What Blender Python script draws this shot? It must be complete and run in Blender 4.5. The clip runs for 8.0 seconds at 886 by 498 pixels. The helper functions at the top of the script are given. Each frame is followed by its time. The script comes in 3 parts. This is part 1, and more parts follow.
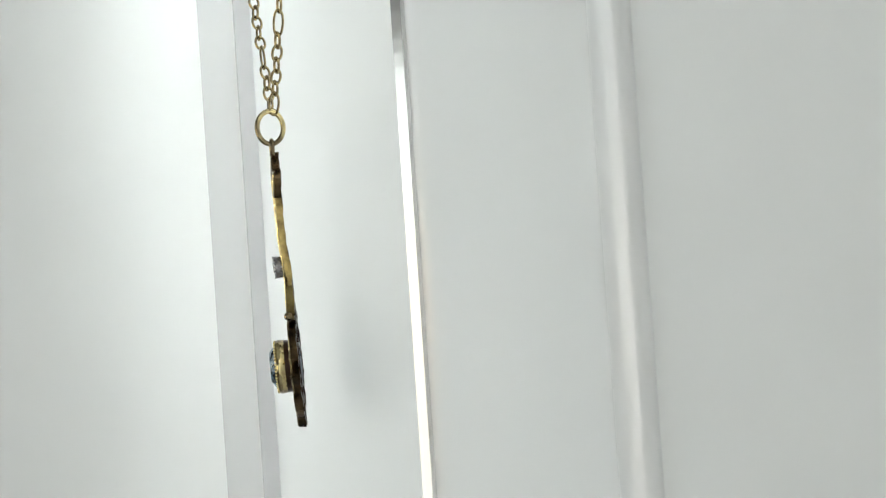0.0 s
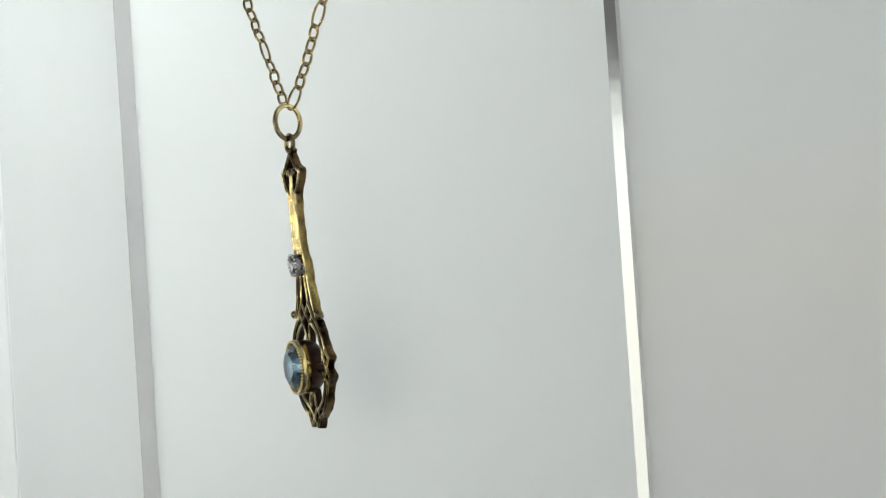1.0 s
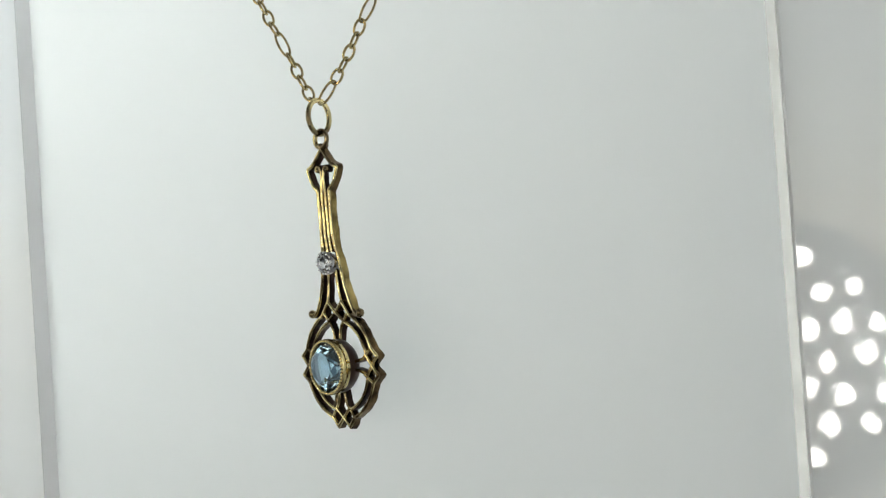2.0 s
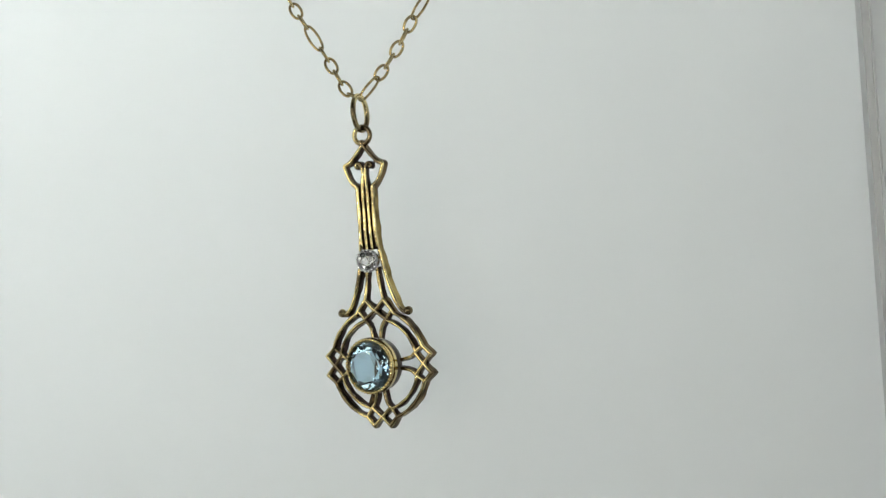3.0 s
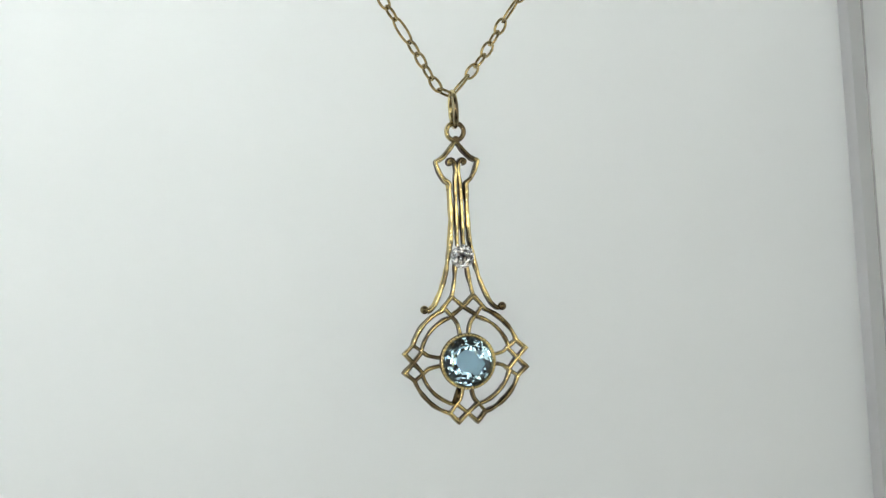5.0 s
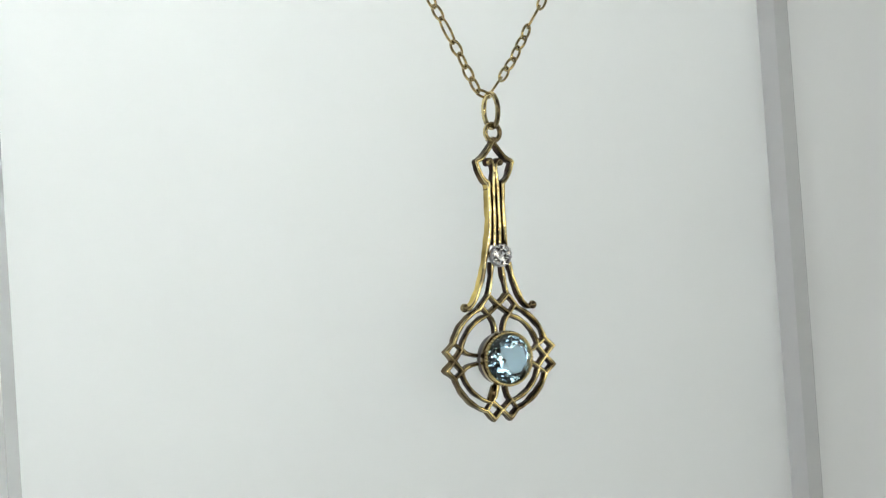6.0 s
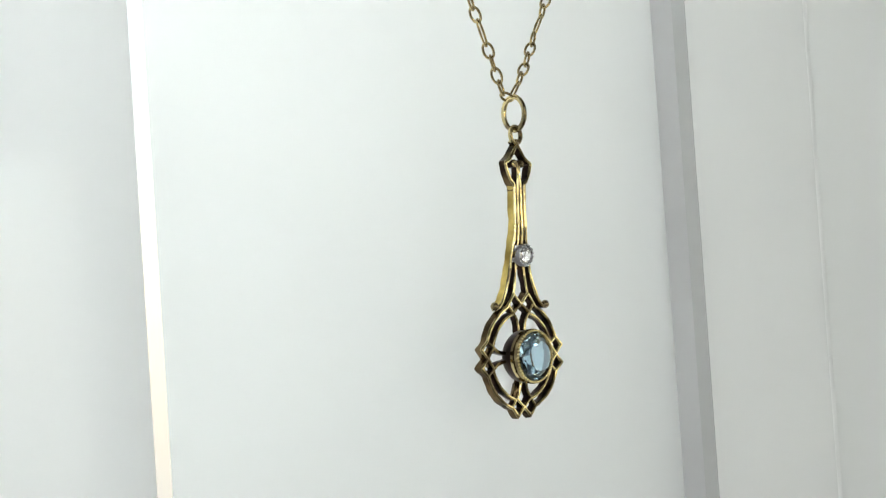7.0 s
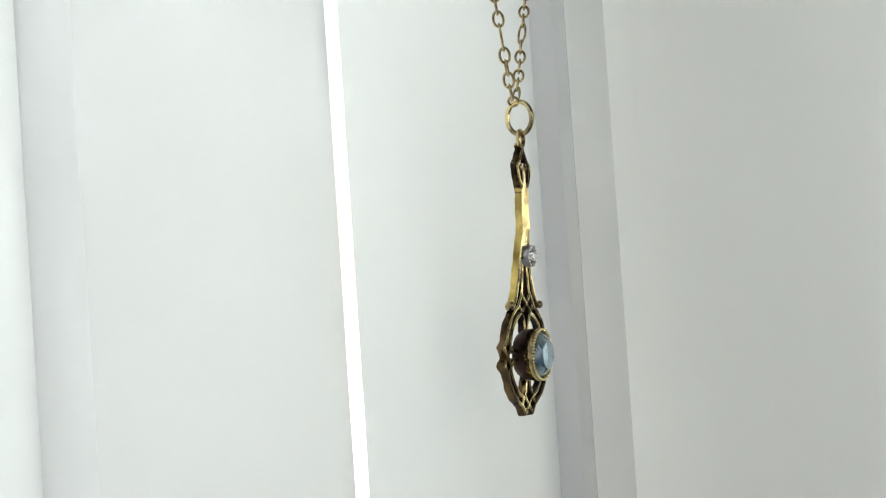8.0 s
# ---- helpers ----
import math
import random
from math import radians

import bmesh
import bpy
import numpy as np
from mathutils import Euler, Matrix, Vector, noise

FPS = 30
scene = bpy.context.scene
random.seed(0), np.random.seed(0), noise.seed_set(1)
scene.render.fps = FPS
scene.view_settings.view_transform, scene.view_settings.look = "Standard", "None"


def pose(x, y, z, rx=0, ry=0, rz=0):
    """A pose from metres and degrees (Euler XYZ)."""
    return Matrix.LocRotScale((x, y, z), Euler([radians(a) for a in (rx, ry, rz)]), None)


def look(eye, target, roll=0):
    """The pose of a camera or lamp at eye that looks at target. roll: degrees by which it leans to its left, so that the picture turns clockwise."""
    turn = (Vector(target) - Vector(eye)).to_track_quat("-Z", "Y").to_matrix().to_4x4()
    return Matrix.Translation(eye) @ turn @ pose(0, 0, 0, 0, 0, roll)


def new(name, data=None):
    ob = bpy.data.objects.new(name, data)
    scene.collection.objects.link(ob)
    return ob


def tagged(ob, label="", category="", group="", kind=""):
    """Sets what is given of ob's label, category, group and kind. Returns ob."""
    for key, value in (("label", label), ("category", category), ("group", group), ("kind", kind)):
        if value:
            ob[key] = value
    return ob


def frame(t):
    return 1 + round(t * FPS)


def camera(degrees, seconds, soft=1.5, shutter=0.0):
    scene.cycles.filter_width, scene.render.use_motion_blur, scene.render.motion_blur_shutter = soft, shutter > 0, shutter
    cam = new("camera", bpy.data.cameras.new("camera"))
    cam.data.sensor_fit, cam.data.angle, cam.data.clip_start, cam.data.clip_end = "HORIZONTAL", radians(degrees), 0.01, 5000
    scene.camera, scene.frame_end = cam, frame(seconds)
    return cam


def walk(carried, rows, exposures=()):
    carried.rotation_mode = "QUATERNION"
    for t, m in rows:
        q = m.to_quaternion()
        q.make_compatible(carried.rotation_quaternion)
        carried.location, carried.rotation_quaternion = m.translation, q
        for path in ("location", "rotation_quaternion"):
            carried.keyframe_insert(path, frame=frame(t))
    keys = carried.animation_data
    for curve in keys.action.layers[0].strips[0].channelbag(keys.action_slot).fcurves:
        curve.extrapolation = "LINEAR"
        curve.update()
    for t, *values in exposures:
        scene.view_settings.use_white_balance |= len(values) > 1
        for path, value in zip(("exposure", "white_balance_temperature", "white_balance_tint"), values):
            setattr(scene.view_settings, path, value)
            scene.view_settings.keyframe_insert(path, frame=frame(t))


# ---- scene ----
# A gold pendant on a chain before a white panelled wall; the camera circles it at about 25 cm.
cam = camera(28.0, 8.0, soft=1.25)
ROLL = -3.86
walk(cam, [
    (0.0, look((0.24640, -0.05888, 1.20000), (0.00099, 0.00367, 1.20641), ROLL)),
    (0.5, look((0.23255, -0.10048, 1.20000), (0.00163, 0.00350, 1.20641), ROLL)),
    (1.0, look((0.21273, -0.13756, 1.20000), (0.00222, 0.00323, 1.20643), ROLL)),
    (1.5, look((0.18774, -0.17009, 1.20000), (0.00275, 0.00286, 1.20647), ROLL)),
    (2.0, look((0.15817, -0.19789, 1.20000), (0.00321, 0.00242, 1.20652), ROLL)),
    (2.5, look((0.12457, -0.22059, 1.20000), (0.00362, 0.00191, 1.20657), ROLL)),
    (3.0, look((0.08756, -0.23772, 1.20000), (0.00396, 0.00133, 1.20664), ROLL)),
    (3.5, look((0.04793, -0.24876, 1.20000), (0.00423, 0.00069, 1.20671), ROLL)),
    (4.0, look((0.00665, -0.25325, 1.20000), (0.00443, -0.00001, 1.20678), ROLL)),
    (4.5, look((-0.03517, -0.25088, 1.20000), (0.00455, -0.00077, 1.20686), ROLL)),
    (5.0, look((-0.07627, -0.24158, 1.20000), (0.00458, -0.00160, 1.20693), ROLL)),
    (5.5, look((-0.11539, -0.22553, 1.20000), (0.00451, -0.00248, 1.20700), ROLL)),
    (6.0, look((-0.15128, -0.20320, 1.20000), (0.00432, -0.00341, 1.20706), ROLL)),
    (6.5, look((-0.18289, -0.17529, 1.20000), (0.00398, -0.00440, 1.20711), ROLL)),
    (7.0, look((-0.20934, -0.14267, 1.20000), (0.00348, -0.00543, 1.20715), ROLL)),
    (7.5, look((-0.22995, -0.10631, 1.20000), (0.00277, -0.00647, 1.20718), ROLL)),
    (8.0, look((-0.24427, -0.06714, 1.20000), (0.00184, -0.00751, 1.20719), ROLL)),
], exposures=[(0.0, 0.58), (0.5, 0.39), (1.0, 0.34), (1.6, 0.30), (3.0, 0.23), (4.5, 0.32), (6.0, 0.40), (7.2, 0.52), (8.0, 0.43)])

Z0 = 1.2          # height of the camera above the floor
MM = 0.001

# ---- light ----
world = bpy.data.worlds.new("sky")
world.use_nodes = True
scene.world = world
sky = world.node_tree.nodes.new("ShaderNodeTexSky")
sky.sky_type, sky.sun_disc = "NISHITA", False
sky.sun_elevation, sky.sun_rotation = radians(35), radians(200)
background = world.node_tree.nodes["Background"]
background.inputs["Strength"].default_value = 0.10
world.node_tree.links.new(sky.outputs[0], background.inputs[0])


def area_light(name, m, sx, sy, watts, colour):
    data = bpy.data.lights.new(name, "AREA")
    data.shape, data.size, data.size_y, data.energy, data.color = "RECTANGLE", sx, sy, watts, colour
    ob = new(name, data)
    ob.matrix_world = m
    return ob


# the light tent: x from west to east, its back chamber, and its open front towards the room
TENT_W, TENT_E, FRONT_W, FRONT_E = -0.60, 0.60, -0.305, -0.50
TENT_Z0, TENT_Z1 = 0.75, 1.65
BACK, SIDE = -1.8, 3.6               # the wall opposite and half the room's width
# unseen windows, added and sized for the glints on edges and glossy boards
WIN_A = (-3.05, -0.16, 0.70, 1.95)   # wide window opposite: x0, x1, z0, z1
WIN_B = (0.04, 0.72, 0.55, 1.52)     # narrow window opposite
WIN_C = (0.75, 1.80, 0.55, 1.50)     # low window opposite
WIN_D = (2.15, 3.40, 0.55, 1.31)     # lower window towards the corner
LED_PLACE = (-0.356, -0.841, 1.145)
TINT = (0.925, 1.0, 0.97)
WARM, COOL = (0.965, 1.0, 0.915), (0.915, 1.0, 0.985)


def window_light(win, watts, colour):
    x0, x1, z0, z1 = win
    area_light("window_daylight", pose((x0 + x1) / 2, BACK - 0.02, (z0 + z1) / 2, 90, 0, 0), (x1 - x0) * 0.94, (z1 - z0) * 0.9, watts, colour)


# area lamps stand in for daylight at the added windows
window_light(WIN_A, 7.8, TINT)
window_light(WIN_B, 1.9, WARM)
window_light(WIN_C, 3.3, WARM)
window_light(WIN_D, 3.2, WARM)
# unseen fill lamps, added behind the tent's translucent sheets to brighten and grade the white
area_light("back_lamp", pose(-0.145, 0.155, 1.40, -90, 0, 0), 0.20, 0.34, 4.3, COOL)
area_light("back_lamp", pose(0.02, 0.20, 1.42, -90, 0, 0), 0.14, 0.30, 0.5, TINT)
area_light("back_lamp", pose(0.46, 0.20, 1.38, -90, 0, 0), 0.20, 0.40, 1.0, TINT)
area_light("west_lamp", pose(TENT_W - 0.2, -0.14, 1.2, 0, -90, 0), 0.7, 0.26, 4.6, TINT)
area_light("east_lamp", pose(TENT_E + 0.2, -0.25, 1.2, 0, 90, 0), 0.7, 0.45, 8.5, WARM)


# ---- materials ----
def material(name):
    mat = bpy.data.materials.new(name)
    mat.use_nodes = True
    return mat, mat.node_tree.nodes, mat.node_tree.links, mat.node_tree.nodes["Principled BSDF"]


def surface(name, dark, light, scale, rough, spread=0.05, bump=0.1, fine=900.0, metal=0.0, distance=0.0002, detail=6.0, coat=0.0, contrast=0.0):
    """Two scales of variation in colour, gloss and relief."""
    mat, nodes, links, shader = material(name)
    coords = nodes.new("ShaderNodeTexCoord")
    broad = nodes.new("ShaderNodeTexNoise")
    broad.inputs["Scale"].default_value, broad.inputs["Detail"].default_value = scale, detail
    grain = nodes.new("ShaderNodeTexNoise")
    grain.inputs["Scale"].default_value, grain.inputs["Detail"].default_value = fine, 3.0
    mixed = nodes.new("ShaderNodeMix")
    mixed.data_type = "RGBA"
    mixed.inputs["A"].default_value, mixed.inputs["B"].default_value = (*dark, 1), (*light, 1)
    gloss = nodes.new("ShaderNodeMapRange")
    gloss.inputs["To Min"].default_value, gloss.inputs["To Max"].default_value = max(rough - spread, 0.0), rough + spread
    relief = nodes.new("ShaderNodeBump")
    relief.inputs["Strength"].default_value, relief.inputs["Distance"].default_value = bump, distance
    for tex in (broad, grain):
        links.new(coords.outputs["Object"], tex.inputs["Vector"])
    spreading = nodes.new("ShaderNodeMapRange")
    spreading.inputs["From Min"].default_value, spreading.inputs["From Max"].default_value = 0.45 * contrast, 1.0 - 0.42 * contrast
    links.new(broad.outputs["Fac"], spreading.inputs["Value"])
    links.new(spreading.outputs["Result"], mixed.inputs["Factor"])
    links.new(mixed.outputs["Result"], shader.inputs["Base Color"])
    links.new(broad.outputs["Fac"], gloss.inputs["Value"])
    links.new(gloss.outputs["Result"], shader.inputs["Roughness"])
    links.new(grain.outputs["Fac"], relief.inputs["Height"])
    links.new(relief.outputs["Normal"], shader.inputs["Normal"])
    shader.inputs["Metallic"].default_value = metal
    shader.inputs["Coat Weight"].default_value = coat
    shader.inputs["Coat Roughness"].default_value = 0.03
    return mat


def gem(name, colour, ior, rough=0.0):
    mat, nodes, links, shader = material(name)
    shader.inputs["Base Color"].default_value = (*colour, 1)
    shader.inputs["Transmission Weight"].default_value = 1.0
    shader.inputs["IOR"].default_value = ior
    shader.inputs["Roughness"].default_value = rough
    return mat


def acrylic(name, colour, passing, rough, relief_scale, strength, ior=1.49):
    """White translucent sheet with a gloss of its own, faintly cloudy and not quite flat."""
    mat, nodes, links, shader = material(name)
    nodes.remove(shader)
    out = nodes["Material Output"]
    coords = nodes.new("ShaderNodeTexCoord")
    cloud = nodes.new("ShaderNodeTexNoise")
    cloud.inputs["Scale"].default_value, cloud.inputs["Detail"].default_value = 18, 5
    wave = nodes.new("ShaderNodeTexNoise")
    wave.inputs["Scale"].default_value, wave.inputs["Detail"].default_value = relief_scale, 4
    tone = nodes.new("ShaderNodeMix")
    tone.data_type = "RGBA"
    tone.inputs["A"].default_value = (*[c * 0.97 for c in colour], 1)
    tone.inputs["B"].default_value = (*colour, 1)
    relief = nodes.new("ShaderNodeBump")
    relief.inputs["Strength"].default_value, relief.inputs["Distance"].default_value = strength, 0.0003
    diffuse, through_light, gloss = nodes.new("ShaderNodeBsdfDiffuse"), nodes.new("ShaderNodeBsdfTranslucent"), nodes.new("ShaderNodeBsdfGlossy")
    gloss.inputs["Roughness"].default_value = rough
    body, coat, edge = nodes.new("ShaderNodeMixShader"), nodes.new("ShaderNodeMixShader"), nodes.new("ShaderNodeFresnel")
    body.inputs["Fac"].default_value = passing
    edge.inputs["IOR"].default_value = ior
    for tex in (cloud, wave):
        links.new(coords.outputs["Object"], tex.inputs["Vector"])
    links.new(cloud.outputs["Fac"], tone.inputs["Factor"])
    links.new(wave.outputs["Fac"], relief.inputs["Height"])
    links.new(relief.outputs["Normal"], gloss.inputs["Normal"])
    for b in (diffuse, through_light):
        links.new(tone.outputs["Result"], b.inputs["Color"])
    links.new(diffuse.outputs[0], body.inputs[1])
    links.new(through_light.outputs[0], body.inputs[2])
    links.new(edge.outputs[0], coat.inputs["Fac"])
    links.new(body.outputs[0], coat.inputs[1])
    links.new(gloss.outputs[0], coat.inputs[2])
    links.new(coat.outputs[0], out.inputs["Surface"])
    return mat


panel_sheet = acrylic("matt_white_sheet", (0.78, 0.78, 0.78), 0.57, 0.42, 900, 0.15, 1.42)
gloss_sheet = acrylic("gloss_white_sheet", (0.805, 0.805, 0.81), 0.48, 0.015, 160, 0.03)
lamp_white = surface("lamp_housing", (0.7, 0.7, 0.7), (0.78, 0.78, 0.77), 30, 0.35)
bead_mat = acrylic("polished_edge", (0.83, 0.81, 0.84), 0.5, 0.11, 300, 0.05, 8.0)
round_edge = acrylic("rounded_sheet_edge", (0.81, 0.81, 0.82), 0.48, 0.30, 240, 0.25)
# stronger gloss for a band placed where the rounded edge should glint
glint_edge = acrylic("glint_sheet_edge", (0.82, 0.82, 0.83), 0.5, 0.36, 240, 0.2, 2.1)
# boards' side walls coloured paler than their faces, to lift the light on them
lightened_edge = acrylic("lightened_sheet_edge", (0.9, 0.89, 0.91), 0.32, 0.2, 500, 0.2)
board_grey = surface("grey_board", (0.36, 0.36, 0.36), (0.42, 0.42, 0.42), 6, 0.6)
panel_paint = surface("satin_white_paint", (0.77, 0.79, 0.80), (0.81, 0.82, 0.82), 14, 0.42, 0.05, 0.05, 1500)
room_paint = surface("room_wall_paint", (0.13, 0.12, 0.115), (0.17, 0.155, 0.145), 3, 0.7, 0.1, 0.2, 150)
floor_wood = surface("brown_floor", (0.10, 0.065, 0.04), (0.19, 0.12, 0.07), 5, 0.4, 0.1, 0.2, 120)
frame_paint = surface("window_frame_paint", (0.6, 0.59, 0.57), (0.66, 0.65, 0.62), 8, 0.4, 0.1, 0.1, 300)
gold = surface("antique_gold", (0.20, 0.15, 0.085), (0.93, 0.77, 0.39), 240, 0.10, 0.06, 0.8, 800, 1.0, 0.00016, contrast=0.95)
bright_gold = surface("rubbed_gold", (0.74, 0.58, 0.25), (0.95, 0.80, 0.44), 500, 0.14, 0.05, 0.3, 2200, 1.0, 0.00004)
bronzed = surface("bronzed_gold", (0.03, 0.019, 0.013), (0.22, 0.145, 0.07), 330, 0.22, 0.06, 0.4, 1400, 1.0, 0.00012, contrast=0.85)
lit_flank = surface("lit_flank_gold", (0.28, 0.19, 0.05), (0.90, 0.68, 0.22), 200, 0.10, 0.06, 0.4, 1400, 1.0, 0.00012, contrast=0.85)
shaded_flank = surface("shaded_flank_gold", (0.13, 0.09, 0.035), (0.68, 0.52, 0.20), 260, 0.13, 0.06, 0.5, 900, 1.0, 0.00012, contrast=0.85)
tarnish = surface("tarnished_gold", (0.016, 0.010, 0.011), (0.078, 0.046, 0.036), 300, 0.32, 0.10, 0.4, 1400, 1.0, 0.00012, contrast=0.7)
chain_gold = surface("pale_chain_gold", (0.16, 0.115, 0.05), (0.70, 0.56, 0.29), 600, 0.16, 0.08, 0.3, 2600, 1.0, 0.00003, contrast=0.7)
silver = surface("white_metal", (0.74, 0.74, 0.76), (0.92, 0.92, 0.93), 500, 0.2, 0.06, 0.2, 2600, 1.0, 0.00003)
old_silver = surface("dull_white_metal", (0.22, 0.21, 0.23), (0.5, 0.49, 0.52), 500, 0.28, 0.06, 0.2, 2600, 1.0, 0.00003)
aqua = gem("pale_blue_stone", (0.46, 0.69, 0.84), 1.58)
clear = gem("clear_stone", (0.97, 0.98, 1.0), 2.2)
pane_glass = gem("window_glass", (0.97, 0.98, 0.98), 1.45)


lens_glow, _, _, lens_shader = material("lamp_lens_light")
lens_shader.inputs["Base Color"].default_value = (0.9, 0.9, 0.9, 1)
lens_shader.inputs["Emission Color"].default_value = (1.0, 0.97, 0.90, 1)
lens_shader.inputs["Emission Strength"].default_value = 34.0


# ---- mesh helpers ----
def mesh_object(name, bm, mat, smooth=False):
    bmesh.ops.recalc_face_normals(bm, faces=bm.faces)
    data = bpy.data.meshes.new(name)
    bm.to_mesh(data)
    bm.free()
    data.materials.append(mat)
    if smooth:
        data.shade_smooth()
    return new(name, data)


def part(name, bm, mat, parent, label="", smooth=False, second=None):
    ob = mesh_object(name, bm, mat, smooth)
    ob.parent = parent
    if second:
        ob.data.materials.append(second)
        ob.data.materials.append(bronzed)
        ob.data.shade_smooth()
        ob.data.set_sharp_from_angle(angle=radians(32))
    return tagged(ob, label)


def box(x0, x1, y0, y1, z0, z1, bevel=0.0, segments=2):
    bm = bmesh.new()
    m = Matrix.LocRotScale(((x0 + x1) / 2, (y0 + y1) / 2, (z0 + z1) / 2), None, (x1 - x0, y1 - y0, z1 - z0))
    bmesh.ops.create_cube(bm, size=1, matrix=m)
    if bevel:
        bmesh.ops.bevel(bm, geom=bm.edges[:], offset=bevel, segments=segments, affect="EDGES", profile=0.5)
    return bm


def prism(outline, z0, z1):
    """A plan outline (x, y), drawn up from z0 to z1."""
    bm = bmesh.new()
    low = [bm.verts.new((x, y, z0)) for x, y in outline]
    high = [bm.verts.new((x, y, z1)) for x, y in outline]
    n = len(low)
    for i in range(n):
        bm.faces.new((low[i], low[(i + 1) % n], high[(i + 1) % n], high[i]))
    bm.faces.new(low)
    bm.faces.new(high)
    return bm


def smooth_path(points, steps=6, closed=False):
    """Catmull-Rom through the points."""
    pts = [Vector(p) for p in points]
    n, out = len(pts), []
    for i in range(n if closed else n - 1):
        if closed:
            a, b, c, d = (pts[(i + k) % n] for k in (-1, 0, 1, 2))
        else:
            a, b, c, d = pts[max(i - 1, 0)], pts[i], pts[i + 1], pts[min(i + 2, n - 1)]
        for k in range(steps):
            t = k / steps
            out.append(0.5 * (2 * b + (c - a) * t + (2 * a - 5 * b + 4 * c - d) * t * t + (3 * b - a - 3 * c + d) * t ** 3))
    if not closed:
        out.append(pts[-1])
    return out


def sweep(path, profile, closed=False, across=Vector((0, 1, 0)), bm=None, gold_strips=()):
    """Draws a profile (side, depth) along a path; depth runs along `across`. Strips not listed take the second
    material.
    """
    bm = bm or bmesh.new()
    n, rings, swing, reach, swell = len(path), [], random.uniform(0, 6), 0.0, 1.0
    for i, p in enumerate(path):
        a = path[(i - 1) % n] if closed or i else path[0]
        b = path[(i + 1) % n] if closed or i < n - 1 else path[-1]
        along = (b - a).normalized()
        deep = (across - along * across.dot(along)).normalized()
        side = along.cross(deep)
        if gold_strips:      # drawn by hand: the wire leans a little this way and that
            reach += (p - path[i - 1]).length if i else 0.0
            lean = 0.06 * math.sin(swing + reach / (1.3 * MM)) + 0.03 * math.sin(2 * swing + reach / (0.5 * MM))
            swell = 1 + 0.10 * math.sin(3 * swing + reach / (0.75 * MM)) + 0.07 * math.sin(5 * swing + reach / (0.31 * MM))
            deep, side = deep * math.cos(lean) + side * math.sin(lean), side * math.cos(lean) - deep * math.sin(lean)
        mitre = 1.0            # full width round a sharp corner
        if (closed or 0 < i < n - 1) and (p - a).length > 1e-9 and (b - p).length > 1e-9:
            mitre = 1 / max((p - a).normalized().dot(along), 0.84)
        rings.append([bm.verts.new(p + side * s * mitre * swell + deep * d * (0.5 + 0.5 * swell)) for s, d in profile])
    m = len(profile)
    for i in range(n if closed else n - 1):
        r, q = rings[i], rings[(i + 1) % n]
        for k in range(m):
            f = bm.faces.new((r[k], r[(k + 1) % m], q[(k + 1) % m], q[k]))
            if gold_strips and k not in gold_strips[:FRONT_STRIPS]:
                f.material_index = 2 if k in gold_strips else 1
    if not closed:
        bm.faces.new(rings[0])
        bm.faces.new(rings[-1])
    return bm


def round_profile(r, sides=8):
    return [(r * math.cos(2 * math.pi * k / sides), r * math.sin(2 * math.pi * k / sides)) for k in range(sides)]


# strips of the cast wire's outline kept from tarnish: the rounded front, rubbed bright, and one flank or none
FRONT_STRIPS = 6
GOLD_STRIPS = {1: (0, 1, 2, 3, 4, 5, 6), -1: (0, 1, 2, 3, 4, 5, 8), 0: (0, 1, 2, 3, 4, 5)}


def strip_profile(width, front, back):
    """A cast wire: rounded at the front (negative depth), square and slightly wider behind."""
    w = width / 2
    turns = [radians(-78 + 156 * k / FRONT_STRIPS) for k in range(FRONT_STRIPS + 1)]
    return [(w * math.sin(a), front + w * (1 - math.cos(a))) for a in turns] + [(w * 1.1, back), (-w * 1.1, back)]


def lathe(profile, segments=48, bm=None):
    """Turns (radius, y) pairs round the y axis."""
    bm = bm or bmesh.new()
    rings = []
    for r, y in profile:
        if r < 1e-7:
            rings.append([bm.verts.new((0, y, 0))])
        else:
            rings.append([bm.verts.new((r * math.cos(2 * math.pi * k / segments), y, r * math.sin(2 * math.pi * k / segments))) for k in range(segments)])
    for a, b in zip(rings, rings[1:]):
        for k in range(segments):
            j = (k + 1) % segments
            if len(a) == 1 and len(b) > 1:
                bm.faces.new((a[0], b[k], b[j]))
            elif len(b) == 1 and len(a) > 1:
                bm.faces.new((a[k], a[j], b[0]))
            elif len(a) > 1:
                bm.faces.new((a[k], a[j], b[j], b[k]))
    return bm


